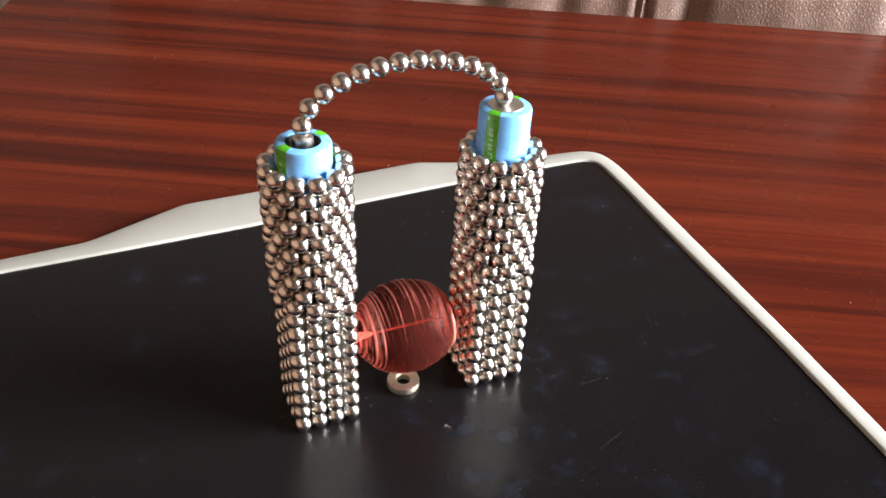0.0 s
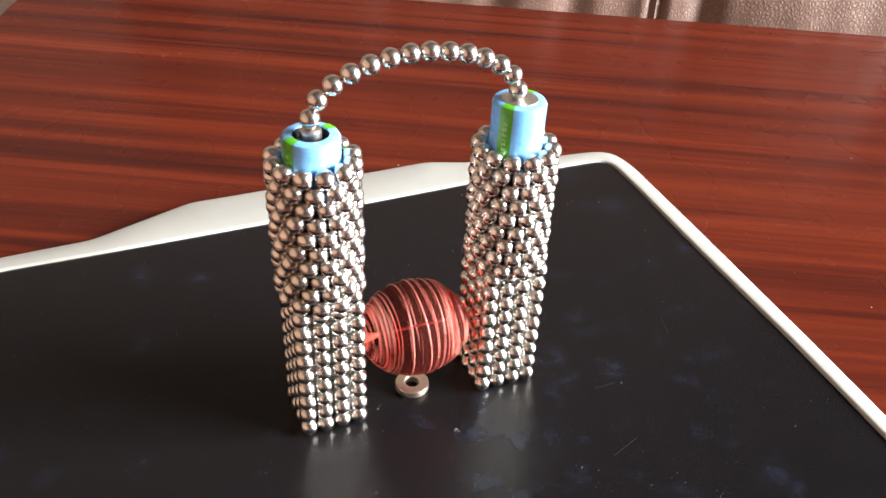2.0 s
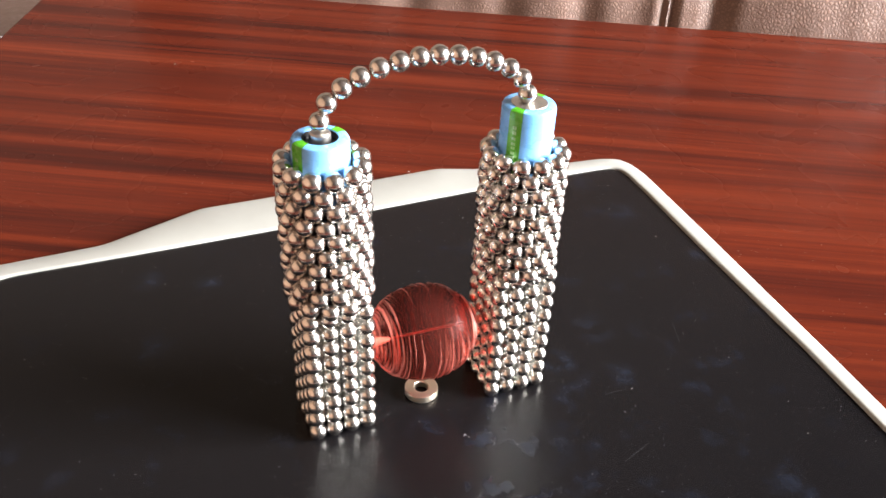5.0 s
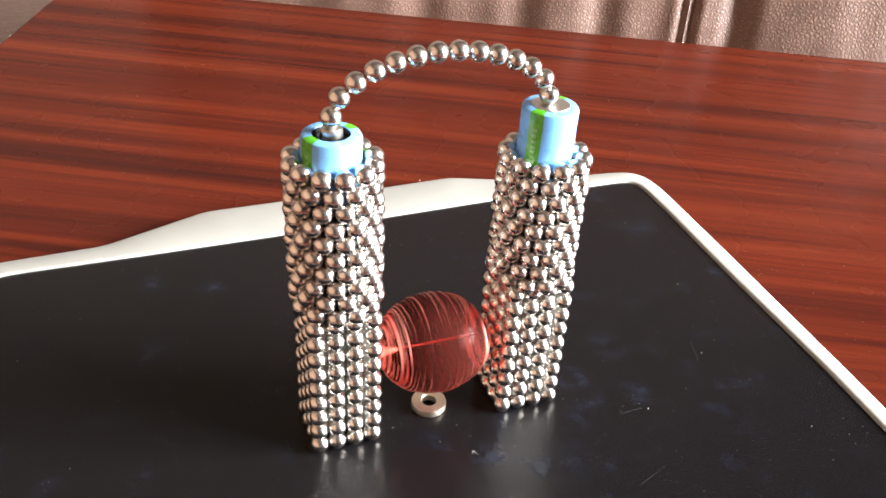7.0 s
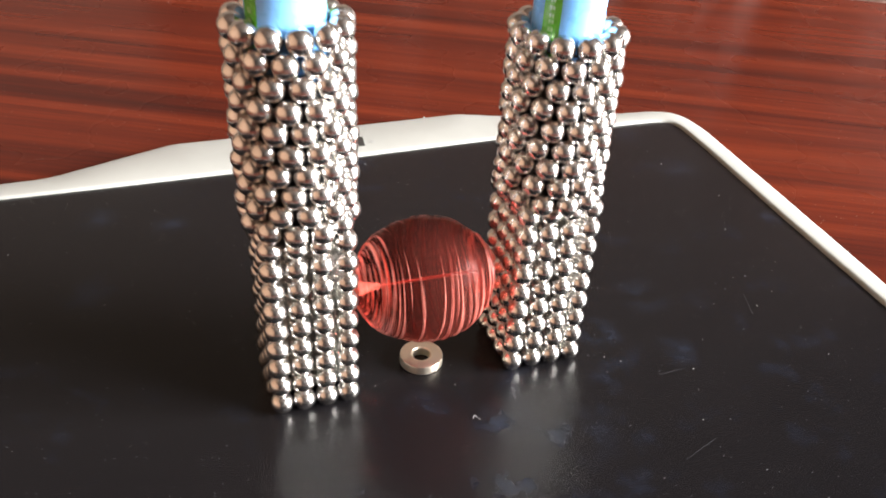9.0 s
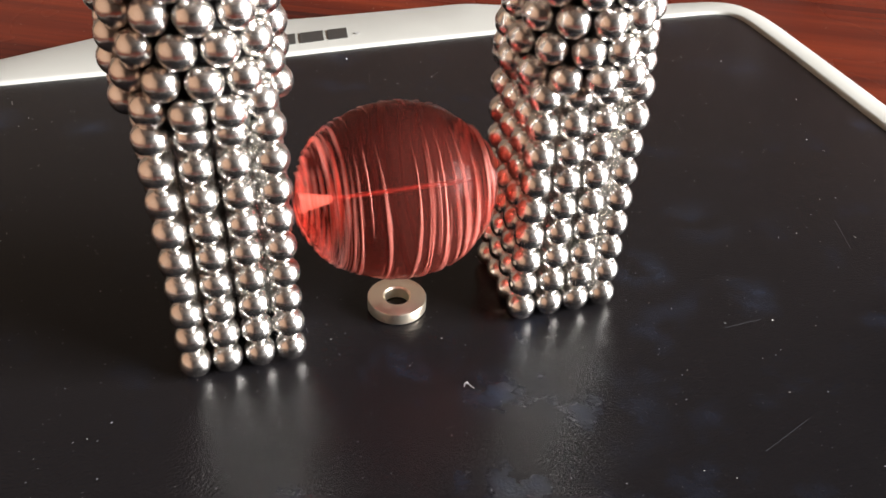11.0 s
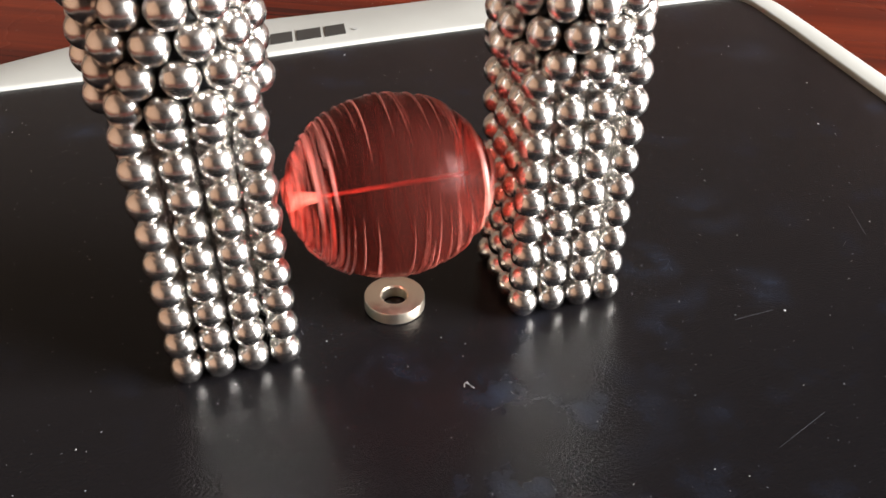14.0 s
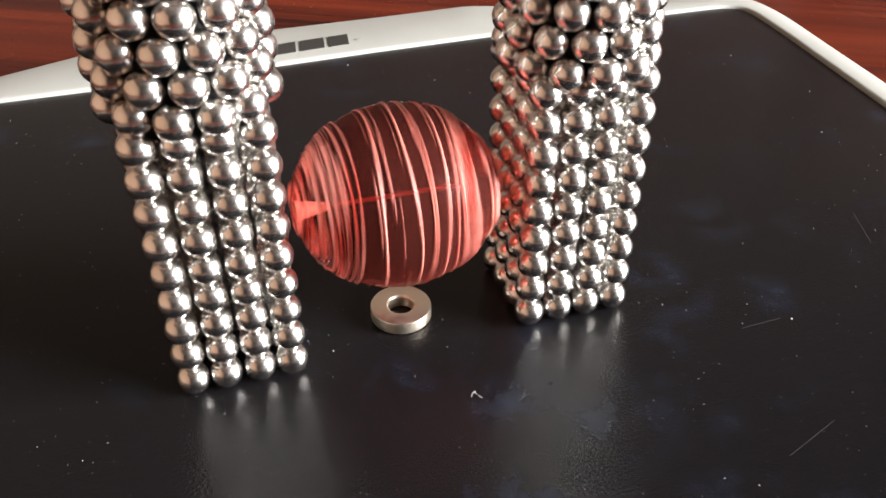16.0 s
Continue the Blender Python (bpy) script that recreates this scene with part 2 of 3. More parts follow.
def smooth_line(points, steps=6):
    """A rounded closed outline through the points (Catmull-Rom)."""
    out, n = [], len(points)
    for i in range(n):
        p = [Vector(points[(i + k - 1) % n]) for k in range(4)]
        for s in range(steps):
            t = s / steps
            out.append(tuple(0.5 * (2 * p[1] + (p[2] - p[0]) * t + (2 * p[0] - 5 * p[1] + 4 * p[2] - p[3]) * t * t + (3 * p[1] - p[0] - 3 * p[2] + p[3]) * t ** 3)))
    return out


# ---- room ----
W = 0.14


def structure(name, bm, material, label):
    return tagged(new(name, mesh(name, bm, material)), label, name.split("_")[0], kind="structure")


structure("floor", box(RX0 - W, RY0 - W, FLOOR - 0.1, RX1 + W, RY1 + W, FLOOR), M["floor"], "brown carpeted floor under the table")
structure("ceiling", box(RX0 - W, RY0 - W, CEIL, RX1 + W, RY1 + W, CEIL + 0.1), M["ceil"], "unseen ceiling, coloured dark")
structure("wall_west", box(RX0 - W, RY0, FLOOR, RX0, RY1, CEIL), M["wall_brown"], "plain warm brown painted wall")
structure("wall_north", box(RX0 - W, RY1, FLOOR, RX1 + W, RY1 + W, CEIL), M["wall_dim"], "unseen wall behind the sofa, coloured dark")
structure("wall_south", box(RX0 - W, RY0 - W, FLOOR, RX1 + W, RY0, CEIL), M["wall_dark"], "unseen dark brown wall behind the viewer")


def wall_east():
    bm = bmesh.new()
    for y0, z0, y1, z1 in ((RY0, FLOOR, WIN_Y0, CEIL), (WIN_Y1, FLOOR, RY1, CEIL), (WIN_Y0, FLOOR, WIN_Y1, WIN_Z0), (WIN_Y0, WIN_Z1, WIN_Y1, CEIL)):
        b = box(RX1, y0, z0, RX1 + W, y1, z1)
        me = bpy.data.meshes.new("tmp")
        b.to_mesh(me)
        b.free()
        bm.from_mesh(me)
        bpy.data.meshes.remove(me)
    structure("wall_east", bm, M["wall"], "unseen wall with a window opening, coloured dark")
    win = thing("window_1", "white painted window letting in daylight", "window", kind="structure")
    e = 0.045
    for y0, z0, y1, z1 in ((WIN_Y0, WIN_Z0, WIN_Y1, WIN_Z0 + e), (WIN_Y0, WIN_Z1 - e, WIN_Y1, WIN_Z1), (WIN_Y0, WIN_Z0 + e, WIN_Y0 + e, WIN_Z1 - e), (WIN_Y1 - e, WIN_Z0 + e, WIN_Y1, WIN_Z1 - e)):
        part("window_frame", box(RX1 + 0.08, y0, z0, RX1 + 0.13, y1, z1, 0.004), M["white"], win)


wall_east()

# ---- table ----
# corner behind, way along the back edge and along the left edge
BACK_A, BACK_B = Vector((-0.0808, 0.4500)), Vector((0.3879, 0.2160))


def table():
    t = thing("coffee_table", "mahogany laminate coffee table with dark grain streaks", "table")
    along = (BACK_B - BACK_A).normalized()
    left = Vector((-0.0296, -0.0781)).normalized()
    a = BACK_A
    b = a + along * 0.95
    outline = [tuple(a), tuple(a + left * 1.1), tuple(b + left * 1.1), tuple(b)]
    part("tabletop", slab(outline, TABLE - 0.022, TABLE, 0.0012), M["wood"], t)
    for p in outline:
        c = Vector(outline[0]).lerp(Vector(outline[2]), 0.5)
        q = Vector(p) + (c - Vector(p)) * 0.12
        part("leg", box(q.x - 0.025, q.y - 0.025, FLOOR, q.x + 0.025, q.y + 0.025, TABLE - 0.021, 0.003), M["wood"], t)


table()

# ---- sofa ----
def cushion(w, h, d, bulge, seams=(), folds=()):
    """A padded panel: w along x, h along z, bulging towards -y, with sewn grooves and soft folds (place, depth, width)."""
    bm = bmesh.new()
    nx, nz = 300, 24
    vs = []
    for j in range(nz + 1):
        row = []
        for i in range(nx + 1):
            u, v = i / nx, j / nz
            x, z = u * w, v * h
            edge = min(1, 14 * min(u, 1 - u)) * min(1, 6 * min(v + 0.1, 1 - v))
            y = -bulge * math.sin(edge * math.pi / 2)
            for s in seams:
                y += 0.004 * math.exp(-(((x - s) / 0.0025) ** 2)) - 0.0018 * math.exp(-(((abs(x - s) - 0.006) / 0.004) ** 2))
            for s, deep, wide in folds:
                y += deep * math.exp(-(((x - s - 0.02 * noise.noise((z * 6, s, 0))) / wide) ** 2))
            y += 0.005 * noise.noise((x * 11, z * 3, 1.7)) + 0.0016 * noise.noise((x * 40, z * 9, 4.2))
            row.append(bm.verts.new((x, y, z)))
        vs.append(row)
    for j in range(nz):
        for i in range(nx):
            bm.faces.new((vs[j][i], vs[j][i + 1], vs[j + 1][i + 1], vs[j + 1][i]))
    rim = [vs[0][i] for i in range(nx + 1)] + [vs[j][nx] for j in range(1, nz + 1)] + [vs[nz][i] for i in range(nx - 1, -1, -1)] + [vs[j][0] for j in range(nz - 1, 0, -1)]
    back = [bm.verts.new((v.co.x, d, v.co.z)) for v in rim]
    for k in range(len(rim)):
        bm.faces.new((rim[k], rim[(k + 1) % len(rim)], back[(k + 1) % len(rim)], back[k]))
    bm.faces.new(back)
    return bm


def sofa():
    along = (BACK_B - BACK_A).normalized()
    turn = math.degrees(math.atan2(along.y, along.x))
    o = BACK_A + Vector((-along.y, along.x)) * 0.05
    s = thing("sofa", "brown grained leather sofa with sewn vertical seams behind the table", "sofa", pose(o.x, o.y, FLOOR, 0, 0, turn))
    part("base", box(-0.12, 0.1, 0.05, 1.1, 0.8, 0.3, 0.02), M["leather"], s)
    part("cushion", cushion(1.2, 0.62, 0.18, 0.03, (0.409, 0.4155), ((0.348, 0.004, 0.011), (0.442, 0.008, 0.01), (0.22, 0.003, 0.014), (0.29, 0.003, 0.012), (0.6, 0.005, 0.014))), M["leather"], s, smooth=60, at=pose(0, 0.0, 0.08, -8))
    # the sofa's arm on the table's left side, built low for the table to shade
    part("low_arm", box(-0.95, -0.75, 0.05, -0.075, 0.8, 0.3, 0.045, 5), M["leather"], s, smooth=60, at=pose(0, 0, 0, 0, 0, 11))
    for x, y in ((-0.05, 0.3), (1.0, 0.3)):
        part("foot", box(x - 0.03, y, 0, x + 0.03, y + 0.06, 0.051, 0.004), M["wood"], s)
    return s


sofa()

# ---- mouse pad ----
OUT = [(61.4, 136.0), (78.8, 130.3), (103.1, 124.5), (135.4, 122.5), (143.2, 121.0), (147.5, 115.7), (148.8, 103.7), (146.1, 54.3), (141.4, -17.6), (137.7, -64.3), (134.8, -106.7),
       (125.9, -115.0), (-124.8, -109.1), (-132.5, -100.4), (-130.6, -10.9), (-128.9, 61.3), (-127.1, 108.9), (-122.6, 116.5), (-108.7, 117.3), (-79.9, 118.8), (-41.6, 133.7), (34.0, 134.9)]
INN = [(-18.3, 109.4), (27.1, 111.8), (68.5, 113.2), (122.5, 113.6), (135.2, 113.5), (139.1, 112.1), (140.3, 107.7), (139.7, 88.6), (136.7, 42.7), (134.1, -15.4),
       (129.8, -71.9), (127.7, -100.2), (123.0, -105.4), (-119.9, -99.6), (-124.7, -94.2), (-122.5, -11.1), (-120.9, 61.1), (-119.8, 101.0), (-116.3, 107.7), (-109.3, 108.6), (-70.7, 108.7)]


def polar(outline, centre, n):
    """Even steps round a centre: the outline's distance in each direction, a little smoothed."""
    pts = [Vector(p) / 1000 for p in outline]
    r = []
    for k in range(n):
        d = Vector((math.cos(2 * math.pi * k / n), math.sin(2 * math.pi * k / n)))
        best = 0
        for p, q in zip(pts, pts[1:] + pts[:1]):
            e, w = q - p, p - centre
            det = d.x * -e.y + e.x * d.y
            if abs(det) > 1e-12:
                s, t = (w.x * -e.y + e.x * w.y) / det, (d.x * w.y - d.y * w.x) / det
                if s > 0 and -1e-6 <= t <= 1 + 1e-6:
                    best = max(best, s)
        r.append(best)
    return [(r[k - 2] + 2 * r[k - 1] + 3 * r[k] + 2 * r[(k + 1) % n] + r[(k + 2) % n]) / 9 for k in range(n)]


def mouse_pad():
    p = thing("mouse_pad", "dark smudged mouse pad with a raised pale grey plastic border", "mouse pad")
    c, n = Vector((0.006, 0.015)), 480
    ro, ri = polar(OUT, c, n), polar(INN, c, n)
    bm = bmesh.new()
    loops = []
    for base, off, z in ((ro, 0.0, TABLE + 0.0002), (ro, 0.0, -0.0004), (ro, -0.0004, 0.0003), (ro, -0.0014, 0.0007), (ri, 0.0016, 0.0009), (ri, 0.0007, 0.0008), (ri, 0.0001, 0.0002), (ri, 0.0, -0.0008)):
        loops.append([bm.verts.new((c.x + (base[k] + off) * math.cos(2 * math.pi * k / n), c.y + (base[k] + off) * math.sin(2 * math.pi * k / n), z)) for k in range(n)])
    for a, b in zip(loops, loops[1:]):
        for k in range(n):
            bm.faces.new((a[k], a[(k + 1) % n], b[(k + 1) % n], b[k]))
    part("frame", bm, M["frame"], p, "pale grey plastic border", smooth=50)
    edge = [(c.x + (ri[k] + 0.0004) * math.cos(2 * math.pi * k / n), c.y + (ri[k] + 0.0004) * math.sin(2 * math.pi * k / n)) for k in range(n)]
    part("surface", slab(edge, TABLE + 0.0003, 0.0), M["pad"], p, "dark navy smudged plastic surface")
    # maker's mark as plain shapes, one a letter
    for x, w in ((-11.5, 4.6), (-4.9, 4.0), (0.2, 6.0), (7.4, 6.6), (15.2, 5.6)):
        y = 115.6 + 0.08 * x
        part("mark", slab([(x / 1000, y / 1000), ((x + w) / 1000, (y + 0.1 * w) / 1000), ((x + w + 0.9) / 1000, (y + 6.4 + 0.1 * w) / 1000), ((x + 0.9) / 1000, (y + 6.4) / 1000)], 0.0007, 0.00105), M["ink"], p, "dark printed mark")
    part("mark", lathe([(0.0007, 0.0), (0.0007, 0.0001), (0.0, 0.0001)], 16), M["ink_pale"], p, at=pose(0.0238, 0.1196, 0.00095))
    # fine scratches
    for x0, y0, x1, y1 in ((49.3, -38.3, 59.8, -34.5), (58.4, -12.6, 65.9, -12.3), (96.0, 1.4, 99.2, 10.4)):
        d = Vector((y0 - y1, x1 - x0)).normalized() * 0.025
        part("scratch", slab([((x0 + d.x) / 1000, (y0 + d.y) / 1000), ((x0 - d.x) / 1000, (y0 - d.y) / 1000), ((x1 - d.x) / 1000, (y1 - d.y) / 1000), ((x1 + d.x) / 1000, (y1 + d.y) / 1000)], -0.0001, 0.00002), M["scratch"], p, "fine pale scratch")


mouse_pad()

def specks():
    """Dust on the pad and the table: tiny uneven grains."""
    rnd = random.Random(11)
    bm = bmesh.new()
    grains = [(117.7, 83.2, 0.45), (17.8, 106.1, 0.4), (124.7, 58.9, 0.3), (114.3, 40.4, 0.3), (-46.4, -9.5, 0.3), (51.7, -5.8, 0.3), (67.8, -13.1, 0.3), (10.6, -13.2, 0.2)]
    grains += [(rnd.uniform(-110, 128), rnd.uniform(-60, 108), abs(rnd.gauss(0, 0.06)) + 0.04) for _ in range(1000)]
    for x, y, s in grains:
        bmesh.ops.create_icosphere(bm, subdivisions=1, radius=s / 2000, matrix=Matrix.Translation((x / 1000, y / 1000, s / 4000)) @ Matrix.Diagonal((rnd.uniform(0.6, 1.6), rnd.uniform(0.6, 1.6), 0.5, 1)))
    # a curled fibre
    for k in range(14):
        a = k / 13
        bmesh.ops.create_icosphere(bm, subdivisions=1, radius=0.00008, matrix=Matrix.Translation((0.0098 + 0.0014 * a, -0.0140 + 0.0007 * math.sin(4.4 * a), 0.0001)))
    tagged(new("dust", mesh("dust", bm, M["dust"])), "pale dust grains and a fibre on the mouse pad", "dust", kind="stuff")
    bm = bmesh.new()
    grains = [(180.7, -7.5, 0.5), (-116.0, 355.3, 0.9), (-29.5, 291.4, 0.6), (50.8, 142.9, 0.6), (260.5, 84.8, 0.5)]
    while len(grains) < 70:
        x, y = rnd.uniform(-140, 420), rnd.uniform(-60, 430)
        if y < 430 - 0.5025 * x and (y > 150 or x > 152):
            grains.append((x, y, abs(rnd.gauss(0, 0.08)) + 0.05))
    for x, y, s in grains:
        bmesh.ops.create_icosphere(bm, subdivisions=1, radius=s / 2000, matrix=Matrix.Translation((x / 1000, y / 1000, TABLE + s / 4000)) @ Matrix.Diagonal((rnd.uniform(0.6, 1.6), rnd.uniform(0.6, 1.6), 0.5, 1)))
    tagged(new("dust", mesh("dust", bm, M["dust"])), "pale dust grains on the wooden table", "dust", kind="stuff")


specks()

# ---- magnet towers ----
R = 0.0025
_b = bmesh.new()
bmesh.ops.create_uvsphere(_b, u_segments=24, v_segments=14, radius=R)
BALL = mesh("magnet_ball", _b, M["nickel"], 180)


def tower(cx, cy, skew, rings, z0, pitch, ring_r, phase, lean, label):
    """Nine solid square courses of sixteen balls, then rings of twelve, each turned by half a ball, that lean a little."""
    t = thing("magnet_ball_tower", label, "magnet tower", pose(cx, cy, 0), group="magnet ball towers")
    rnd = random.Random(int(1e4 * cx))
    j = lambda s: rnd.uniform(-s, s)
    for k in range(9):
        for a in range(4):
            for b in range(4):
                part("ball", BALL, None, t, at=pose(skew * k / 8 + (a - 1.5) * 2 * R + j(8e-5), (b - 1.5) * 2 * R + j(8e-5), R + k * 2 * R, j(90), j(90), j(90)))
    for k in range(rings):
        z = z0 + k * pitch
        f = (z - 0.0425) / 0.0425
        for i in range(12):
            ang = radians(phase + 30 * i + 15 * k)
            part("ball", BALL, None, t, at=pose(skew + lean[0] * f + ring_r * math.cos(ang) + j(1e-4), lean[1] * f + ring_r * math.sin(ang) + j(1e-4), z + j(1e-4), j(90), j(90), j(90)))
    return t


tower(-0.0225, 0.0075, -0.0007, 10, 0.0464, 0.00427, 0.00981, 15.5, (-0.0010, 0.0), "tall tower of shiny nickel magnet balls round a battery")
tower(0.0321, 0.0071, -0.0004, 9, 0.0455, 0.00430, 0.00983, -1.3, (-0.0006, 0.0), "slightly shorter tower of shiny nickel magnet balls")


# ---- batteries ----
def battery(x, y, z, turn, up, label):
    """An AA cell whose upper rim is at z: up says which pole points up."""
    b = thing("battery", label, "battery", pose(x, y, z - 0.0492, 0, 0, turn), group="batteries in the towers")
    r, h = 0.0071, 0.0492
    wrap = [(r - 0.0002, 0.0), (r, 0.0004), (r, h - 0.0009), (r - 0.0003, h - 0.0003), (r - 0.001, h), (r - 0.0026, h), (r - 0.0027, h - 0.0004)]
    part("wrapper", lathe(wrap, 64), M["blue"], b, "light blue plastic film", smooth=40)
    # a black sleeve stands in for the shade seen between the tower's balls
    part("shade_sleeve", lathe([(0, -0.0003), (r + 7e-5, -0.0003), (r + 7e-5, 0.033), (r, 0.0332)], 64), M["black"], b, "added black sleeve for the dark inside the tower", smooth=40)
    # green stripes lie on the film and fold over the rim
    for a0, a1 in ((-122, -92), (60, 88)):
        bm = bmesh.new()
        prof = [(r + 6e-5, 0.0335), (r + 6e-5, h - 0.0009), (r - 0.00024, h - 0.00024), (r - 0.001, h + 6e-5), (r - 0.0026, h + 6e-5)]
        n = 8
        g = [[bm.verts.new((q * math.cos(radians(a0 + (a1 - a0) * k / n)), q * math.sin(radians(a0 + (a1 - a0) * k / n)), zz)) for k in range(n + 1)] for q, zz in prof]
        for u, v in zip(g, g[1:]):
            for k in range(n):
                bm.faces.new((u[k], u[k + 1], v[k + 1], v[k]))
        part("stripe", bm, M["green"], b, "green stripe", smooth=40)
    if up == "minus":
        part("terminal", lathe([(r - 0.0026, h - 0.0006), (r - 0.0031, h - 0.0003), (r - 0.0036, h - 0.0006), (0.0, h - 0.0006)], 48), M["steel"], b, "flat steel base terminal", smooth=40)
        part("base_disc", lathe([(r - 0.0023, h + 0.00008), (r - 0.0024, h + 0.0002), (0, h + 0.0002)], 48), M["steel"], b, "flat steel base terminal", smooth=40)
    else:
        part("insulator", lathe([(r - 0.0027, h - 0.0003), (r - 0.0028, h - 0.0022), (0.0026, h - 0.0022)], 48), M["black"], b, "black insulating ring", smooth=40)
        part("terminal", lathe([(0.0027, h - 0.0025), (0.0026, h + 0.0009), (0.0022, h + 0.0013), (0, h + 0.0013)], 32), M["steel"], b, "steel button terminal", smooth=40)
    # print too small to read: pale bars up the green stripe
    rnd = random.Random(int(turn) + 7)
    zz = 0.036
    while zz < h - 0.004:
        w = rnd.uniform(0.0006, 0.0012)
        for ang in (-109, -104):
            a = radians(ang)
            m = pose((r + 0.0001) * math.cos(a), (r + 0.0001) * math.sin(a), zz, 0, 0, ang + 90)
            part("print_bar", box(-0.00022, -0.00003, 0, 0.00022, 0.00003, w), M["faint_ink"], b, at=m)
        zz += w + rnd.uniform(0.0004, 0.0009)
    return b


L_TOP, R_TOP = 0.0921, 0.0938
battery(-0.0245, 0.0074, L_TOP, -50, "plus", "light blue and green battery standing button end up")
battery(0.0309, 0.0072, R_TOP, -38, "minus", "light blue and green battery with its flat steel end up")


# ---- chain of balls over the batteries ----
def chain():
    c = thing("magnet_ball_chain", "arched chain of fourteen nickel magnet balls joining the batteries", "ball chain")
    a, b = Vector((-0.0246, 0.0074, L_TOP + 0.0013 + R)), Vector((0.0300, 0.0072, R_TOP + R))
    n = 14
    # a superellipse arch of which the height is set so that neighbours touch
    def curve(hgt):
        pts = []
        for s in range(2001):
            u = math.pi * (1 - s / 2000)
            cu, su = math.cos(u), math.sin(u)
            f = (1 + math.copysign(abs(cu) ** 1.073, cu)) / 2
            p = a.lerp(b, f)
            pts.append(p + Vector((-0.03, -0.02, 0.9993)) * (hgt * abs(su) ** 1.073))
        return pts
    lo, hi = 0.005, 0.04
    for _ in range(40):
        hgt = (lo + hi) / 2
        pts = curve(hgt)
        length = sum((q - p).length for p, q in zip(pts, pts[1:]))
        lo, hi = (hgt, hi) if length < (n - 1) * 2 * R * 1.003 else (lo, hgt)
    want, run, k = 0.0, 0.0, 0
    step = length / (n - 1)
    for p, q in zip(pts, pts[1:]):
        while k < n and want <= run + 1e-9:
            part("ball", BALL, None, c, at=pose(p.x, p.y, p.z, 20 * k, 33 * k, 0))
            k += 1
            want = k * step
        run += (q - p).length
    if k < n:
        part("ball", BALL, None, c, at=pose(*b))


chain()

# ---- ring magnet ----
ring = thing("ring_magnet", "small shiny nickel ring magnet lying on the mouse pad", "magnet", pose(0.0046, 0.0074, 0.0))
ro, ri, rh, e = 0.0051, 0.00215, 0.0024, 0.00025
part("ring", lathe([(ro - e, 0), (ro, e), (ro, rh - e), (ro - e * 0.3, rh - e * 0.3), (ro - e, rh), (ri + e, rh), (ri, rh - e), (ri, e), (ri + e, 0)], 64, True), M["ring"], ring, smooth=40)

# ---- red bead ----
BEAD = (0.0043, 0.0075, 0.0243)
BA, BR = 0.0161, 0.0141


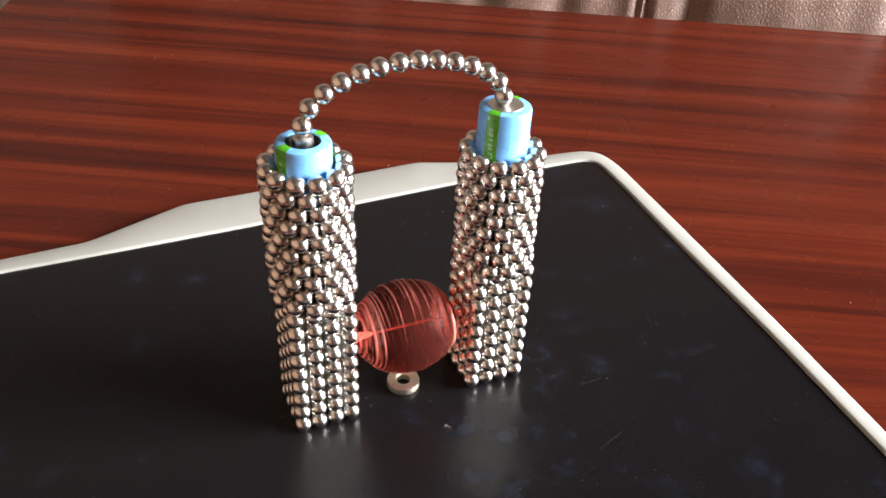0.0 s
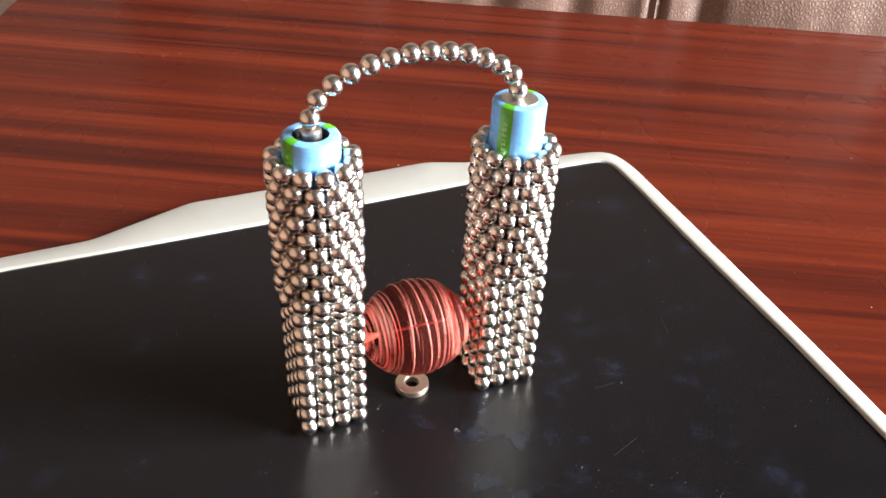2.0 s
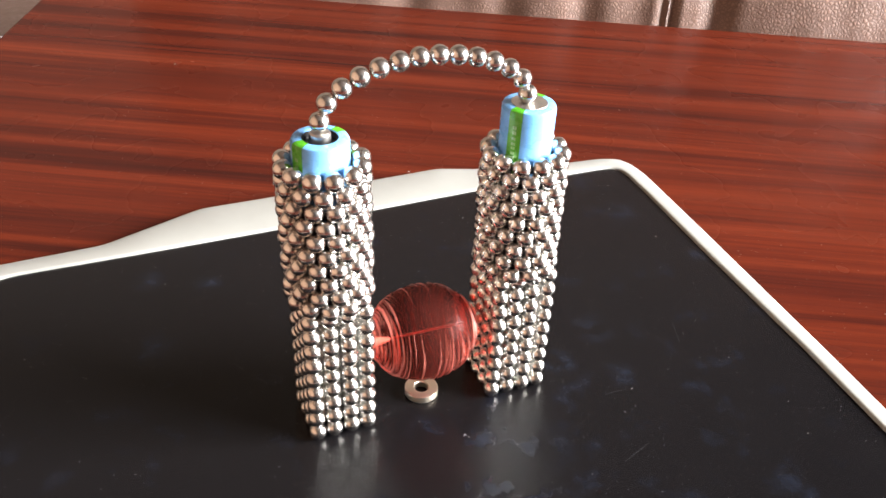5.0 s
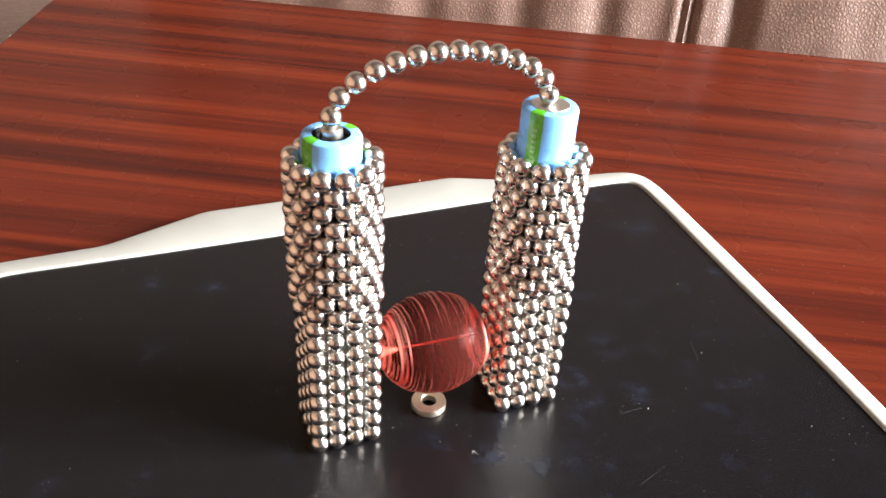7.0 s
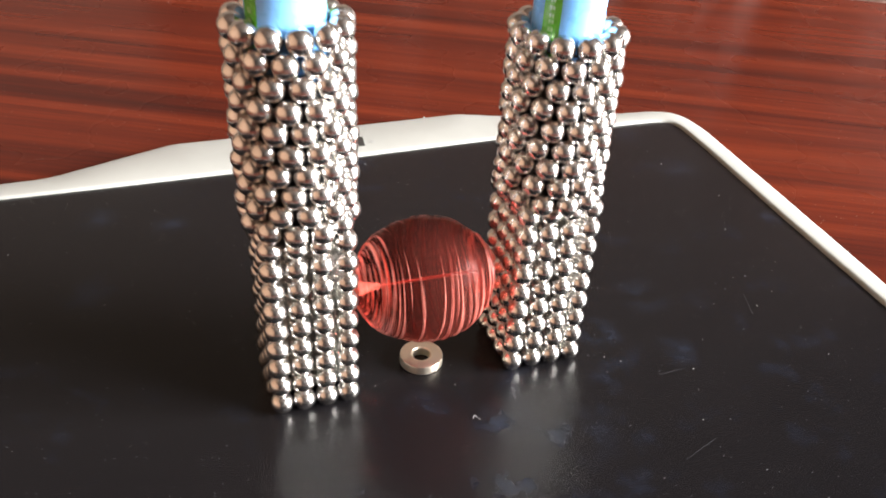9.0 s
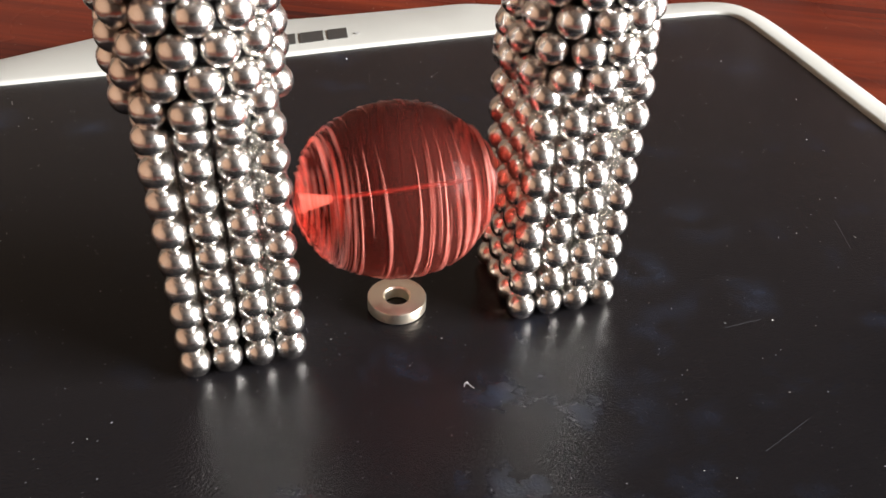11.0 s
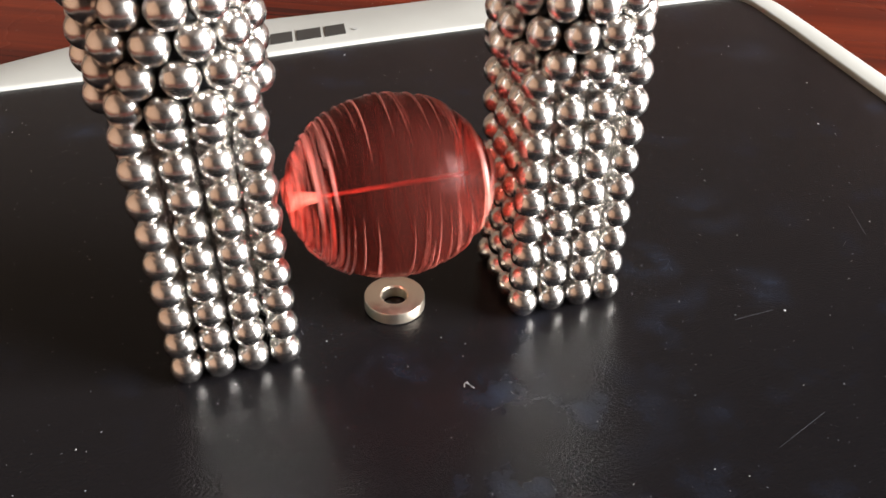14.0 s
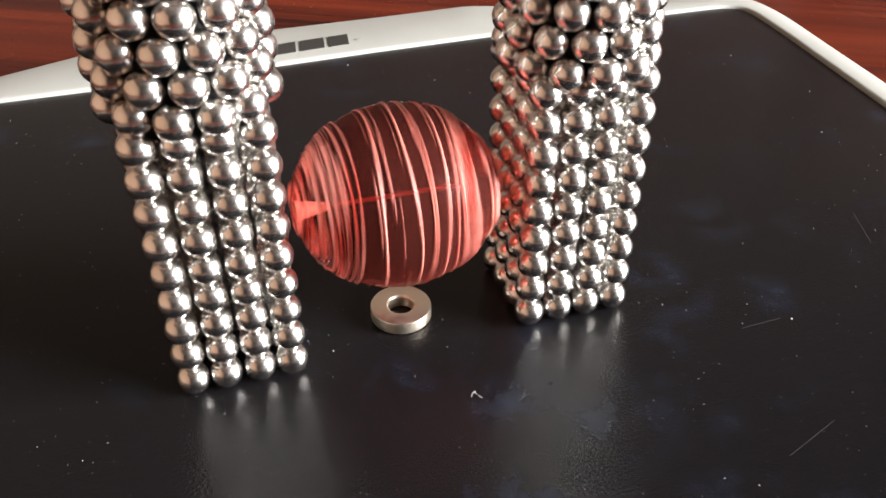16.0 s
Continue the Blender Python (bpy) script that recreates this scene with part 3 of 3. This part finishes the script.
def bead():
    t = thing("red_bead", "faceted transparent red acrylic bead spinning between the ball towers", "bead", pose(*BEAD))
    n, m = 26, 16
    bm = bmesh.new()
    rows = []
    hole = 0.0011
    for j in range(m + 1):
        th = math.pi * (0.02 + 0.96 * j / m)
        x, r = -BA * math.cos(th), BR * math.sin(th)
        rows.append([bm.verts.new((x, r * math.cos(2 * math.pi * (i + 0.5 * (j % 2)) / n), r * math.sin(2 * math.pi * (i + 0.5 * (j % 2)) / n))) for i in range(n)])
    for j in range(m):
        a, b = rows[j], rows[j + 1]
        for i in range(n):
            if j % 2 == 0:
                bm.faces.new((a[i], a[(i + 1) % n], b[i]))
                bm.faces.new((a[(i + 1) % n], b[(i + 1) % n], b[i]))
            else:
                bm.faces.new((a[i], b[(i + 1) % n], b[i]))
                bm.faces.new((a[i], a[(i + 1) % n], b[(i + 1) % n]))
    bm.faces.new(rows[0])
    bm.faces.new(rows[-1])
    part("body", bm, M["red"], t, "faceted transparent red acrylic")
    # strips coloured as glints off the facet edges; one side of the bead is plain
    rnd = random.Random(5)
    arcs = []
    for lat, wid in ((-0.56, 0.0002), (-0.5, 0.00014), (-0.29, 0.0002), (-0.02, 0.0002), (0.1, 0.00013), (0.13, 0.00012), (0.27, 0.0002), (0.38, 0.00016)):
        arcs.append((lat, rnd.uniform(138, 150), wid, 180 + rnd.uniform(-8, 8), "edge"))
    # broad bands of many fine painted streaks near the ends
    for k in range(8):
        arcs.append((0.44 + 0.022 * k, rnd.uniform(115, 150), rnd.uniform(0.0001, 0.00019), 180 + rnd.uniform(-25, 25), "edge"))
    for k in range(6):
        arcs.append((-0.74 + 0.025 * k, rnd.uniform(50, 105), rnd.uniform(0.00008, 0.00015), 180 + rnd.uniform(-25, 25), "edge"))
    # short painted glints round the drilled ends
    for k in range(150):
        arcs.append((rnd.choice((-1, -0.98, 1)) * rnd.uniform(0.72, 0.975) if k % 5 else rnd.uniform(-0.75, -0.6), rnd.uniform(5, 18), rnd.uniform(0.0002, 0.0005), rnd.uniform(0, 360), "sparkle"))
    # small strips all over the cut side, a painted haze of glints
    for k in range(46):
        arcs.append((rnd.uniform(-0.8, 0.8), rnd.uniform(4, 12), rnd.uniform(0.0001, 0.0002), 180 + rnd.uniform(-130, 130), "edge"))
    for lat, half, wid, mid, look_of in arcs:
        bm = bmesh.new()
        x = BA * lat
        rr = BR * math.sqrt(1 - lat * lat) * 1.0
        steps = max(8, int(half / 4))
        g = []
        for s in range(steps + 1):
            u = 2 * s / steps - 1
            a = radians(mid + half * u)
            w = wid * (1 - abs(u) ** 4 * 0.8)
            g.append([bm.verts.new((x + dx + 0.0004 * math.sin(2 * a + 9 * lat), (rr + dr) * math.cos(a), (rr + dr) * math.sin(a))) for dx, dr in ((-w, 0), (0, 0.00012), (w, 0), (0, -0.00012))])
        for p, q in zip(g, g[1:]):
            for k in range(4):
                # the upper two faces carry the glint colour; the dark underside hides far streaks
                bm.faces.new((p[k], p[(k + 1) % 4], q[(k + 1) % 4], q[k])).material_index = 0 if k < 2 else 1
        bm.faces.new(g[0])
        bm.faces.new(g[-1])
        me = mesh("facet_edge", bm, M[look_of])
        me.materials.append(M["streak_back" if look_of == "edge" else look_of])
        part("facet_edge", me, None, t, "glint painted on the bead as a thin strip")
    hole_bm = lathe([(0.0003, -BA * 0.7), (0.0003, BA * 0.7)], 12)
    part("drill_hole", hole_bm, M["hole"], t, "thin drilled hole along the axis", at=pose(0, 0, 0, 0, 90, 0))
    part("hole_mouth", lathe([(0.0016, -BA * 0.94), (0.0012, -BA * 0.82), (0.0006, -BA * 0.62), (0.0, -BA * 0.58)], 14), M["mouth"], t, "pale pink flared mouth of the hole", at=pose(0, 0, 0, 0, 90, 0))
    return t


bead_thing = bead()


def motions():
    # the bead spins about the line between the towers; the plain side's turn from the front, at given seconds
    plain_side = ((0.0, 30), (0.5, 180), (1.0, 80), (1.5, -30), (2.0, 180), (2.5, 190), (3.0, 35), (3.5, -20), (4.0, 190), (6.5, 180), (7.0, 8), (7.5, 180), (8.0, 180), (8.5, -60), (9.0, -50),
                  (9.5, 5), (10.0, 180), (12.5, 150), (13.0, 180), (13.5, 180), (14.0, 0), (14.5, 260), (15.0, 150), (15.5, 190), (16.0, 180))
    turns = []
    for t, a in plain_side:
        if turns:
            t0, a0 = turns[-1]
            a += 360 * round((a0 + SPIN * (t - t0) - a) / 360)
        turns.append((t, a))
    rows = []
    for k in range(481):
        t = k / FPS
        n = max(i for i in range(len(turns) - 1) if turns[i][0] <= t + 1e-9)
        (t0, a0), (t1, a1) = turns[n], turns[n + 1]
        rows.append((t, pose(*BEAD, 143 + a0 + (a1 - a0) * (t - t0) / (t1 - t0), 0, 0)))
    walk(bead_thing, rows)


SPIN = 2300.0
motions()
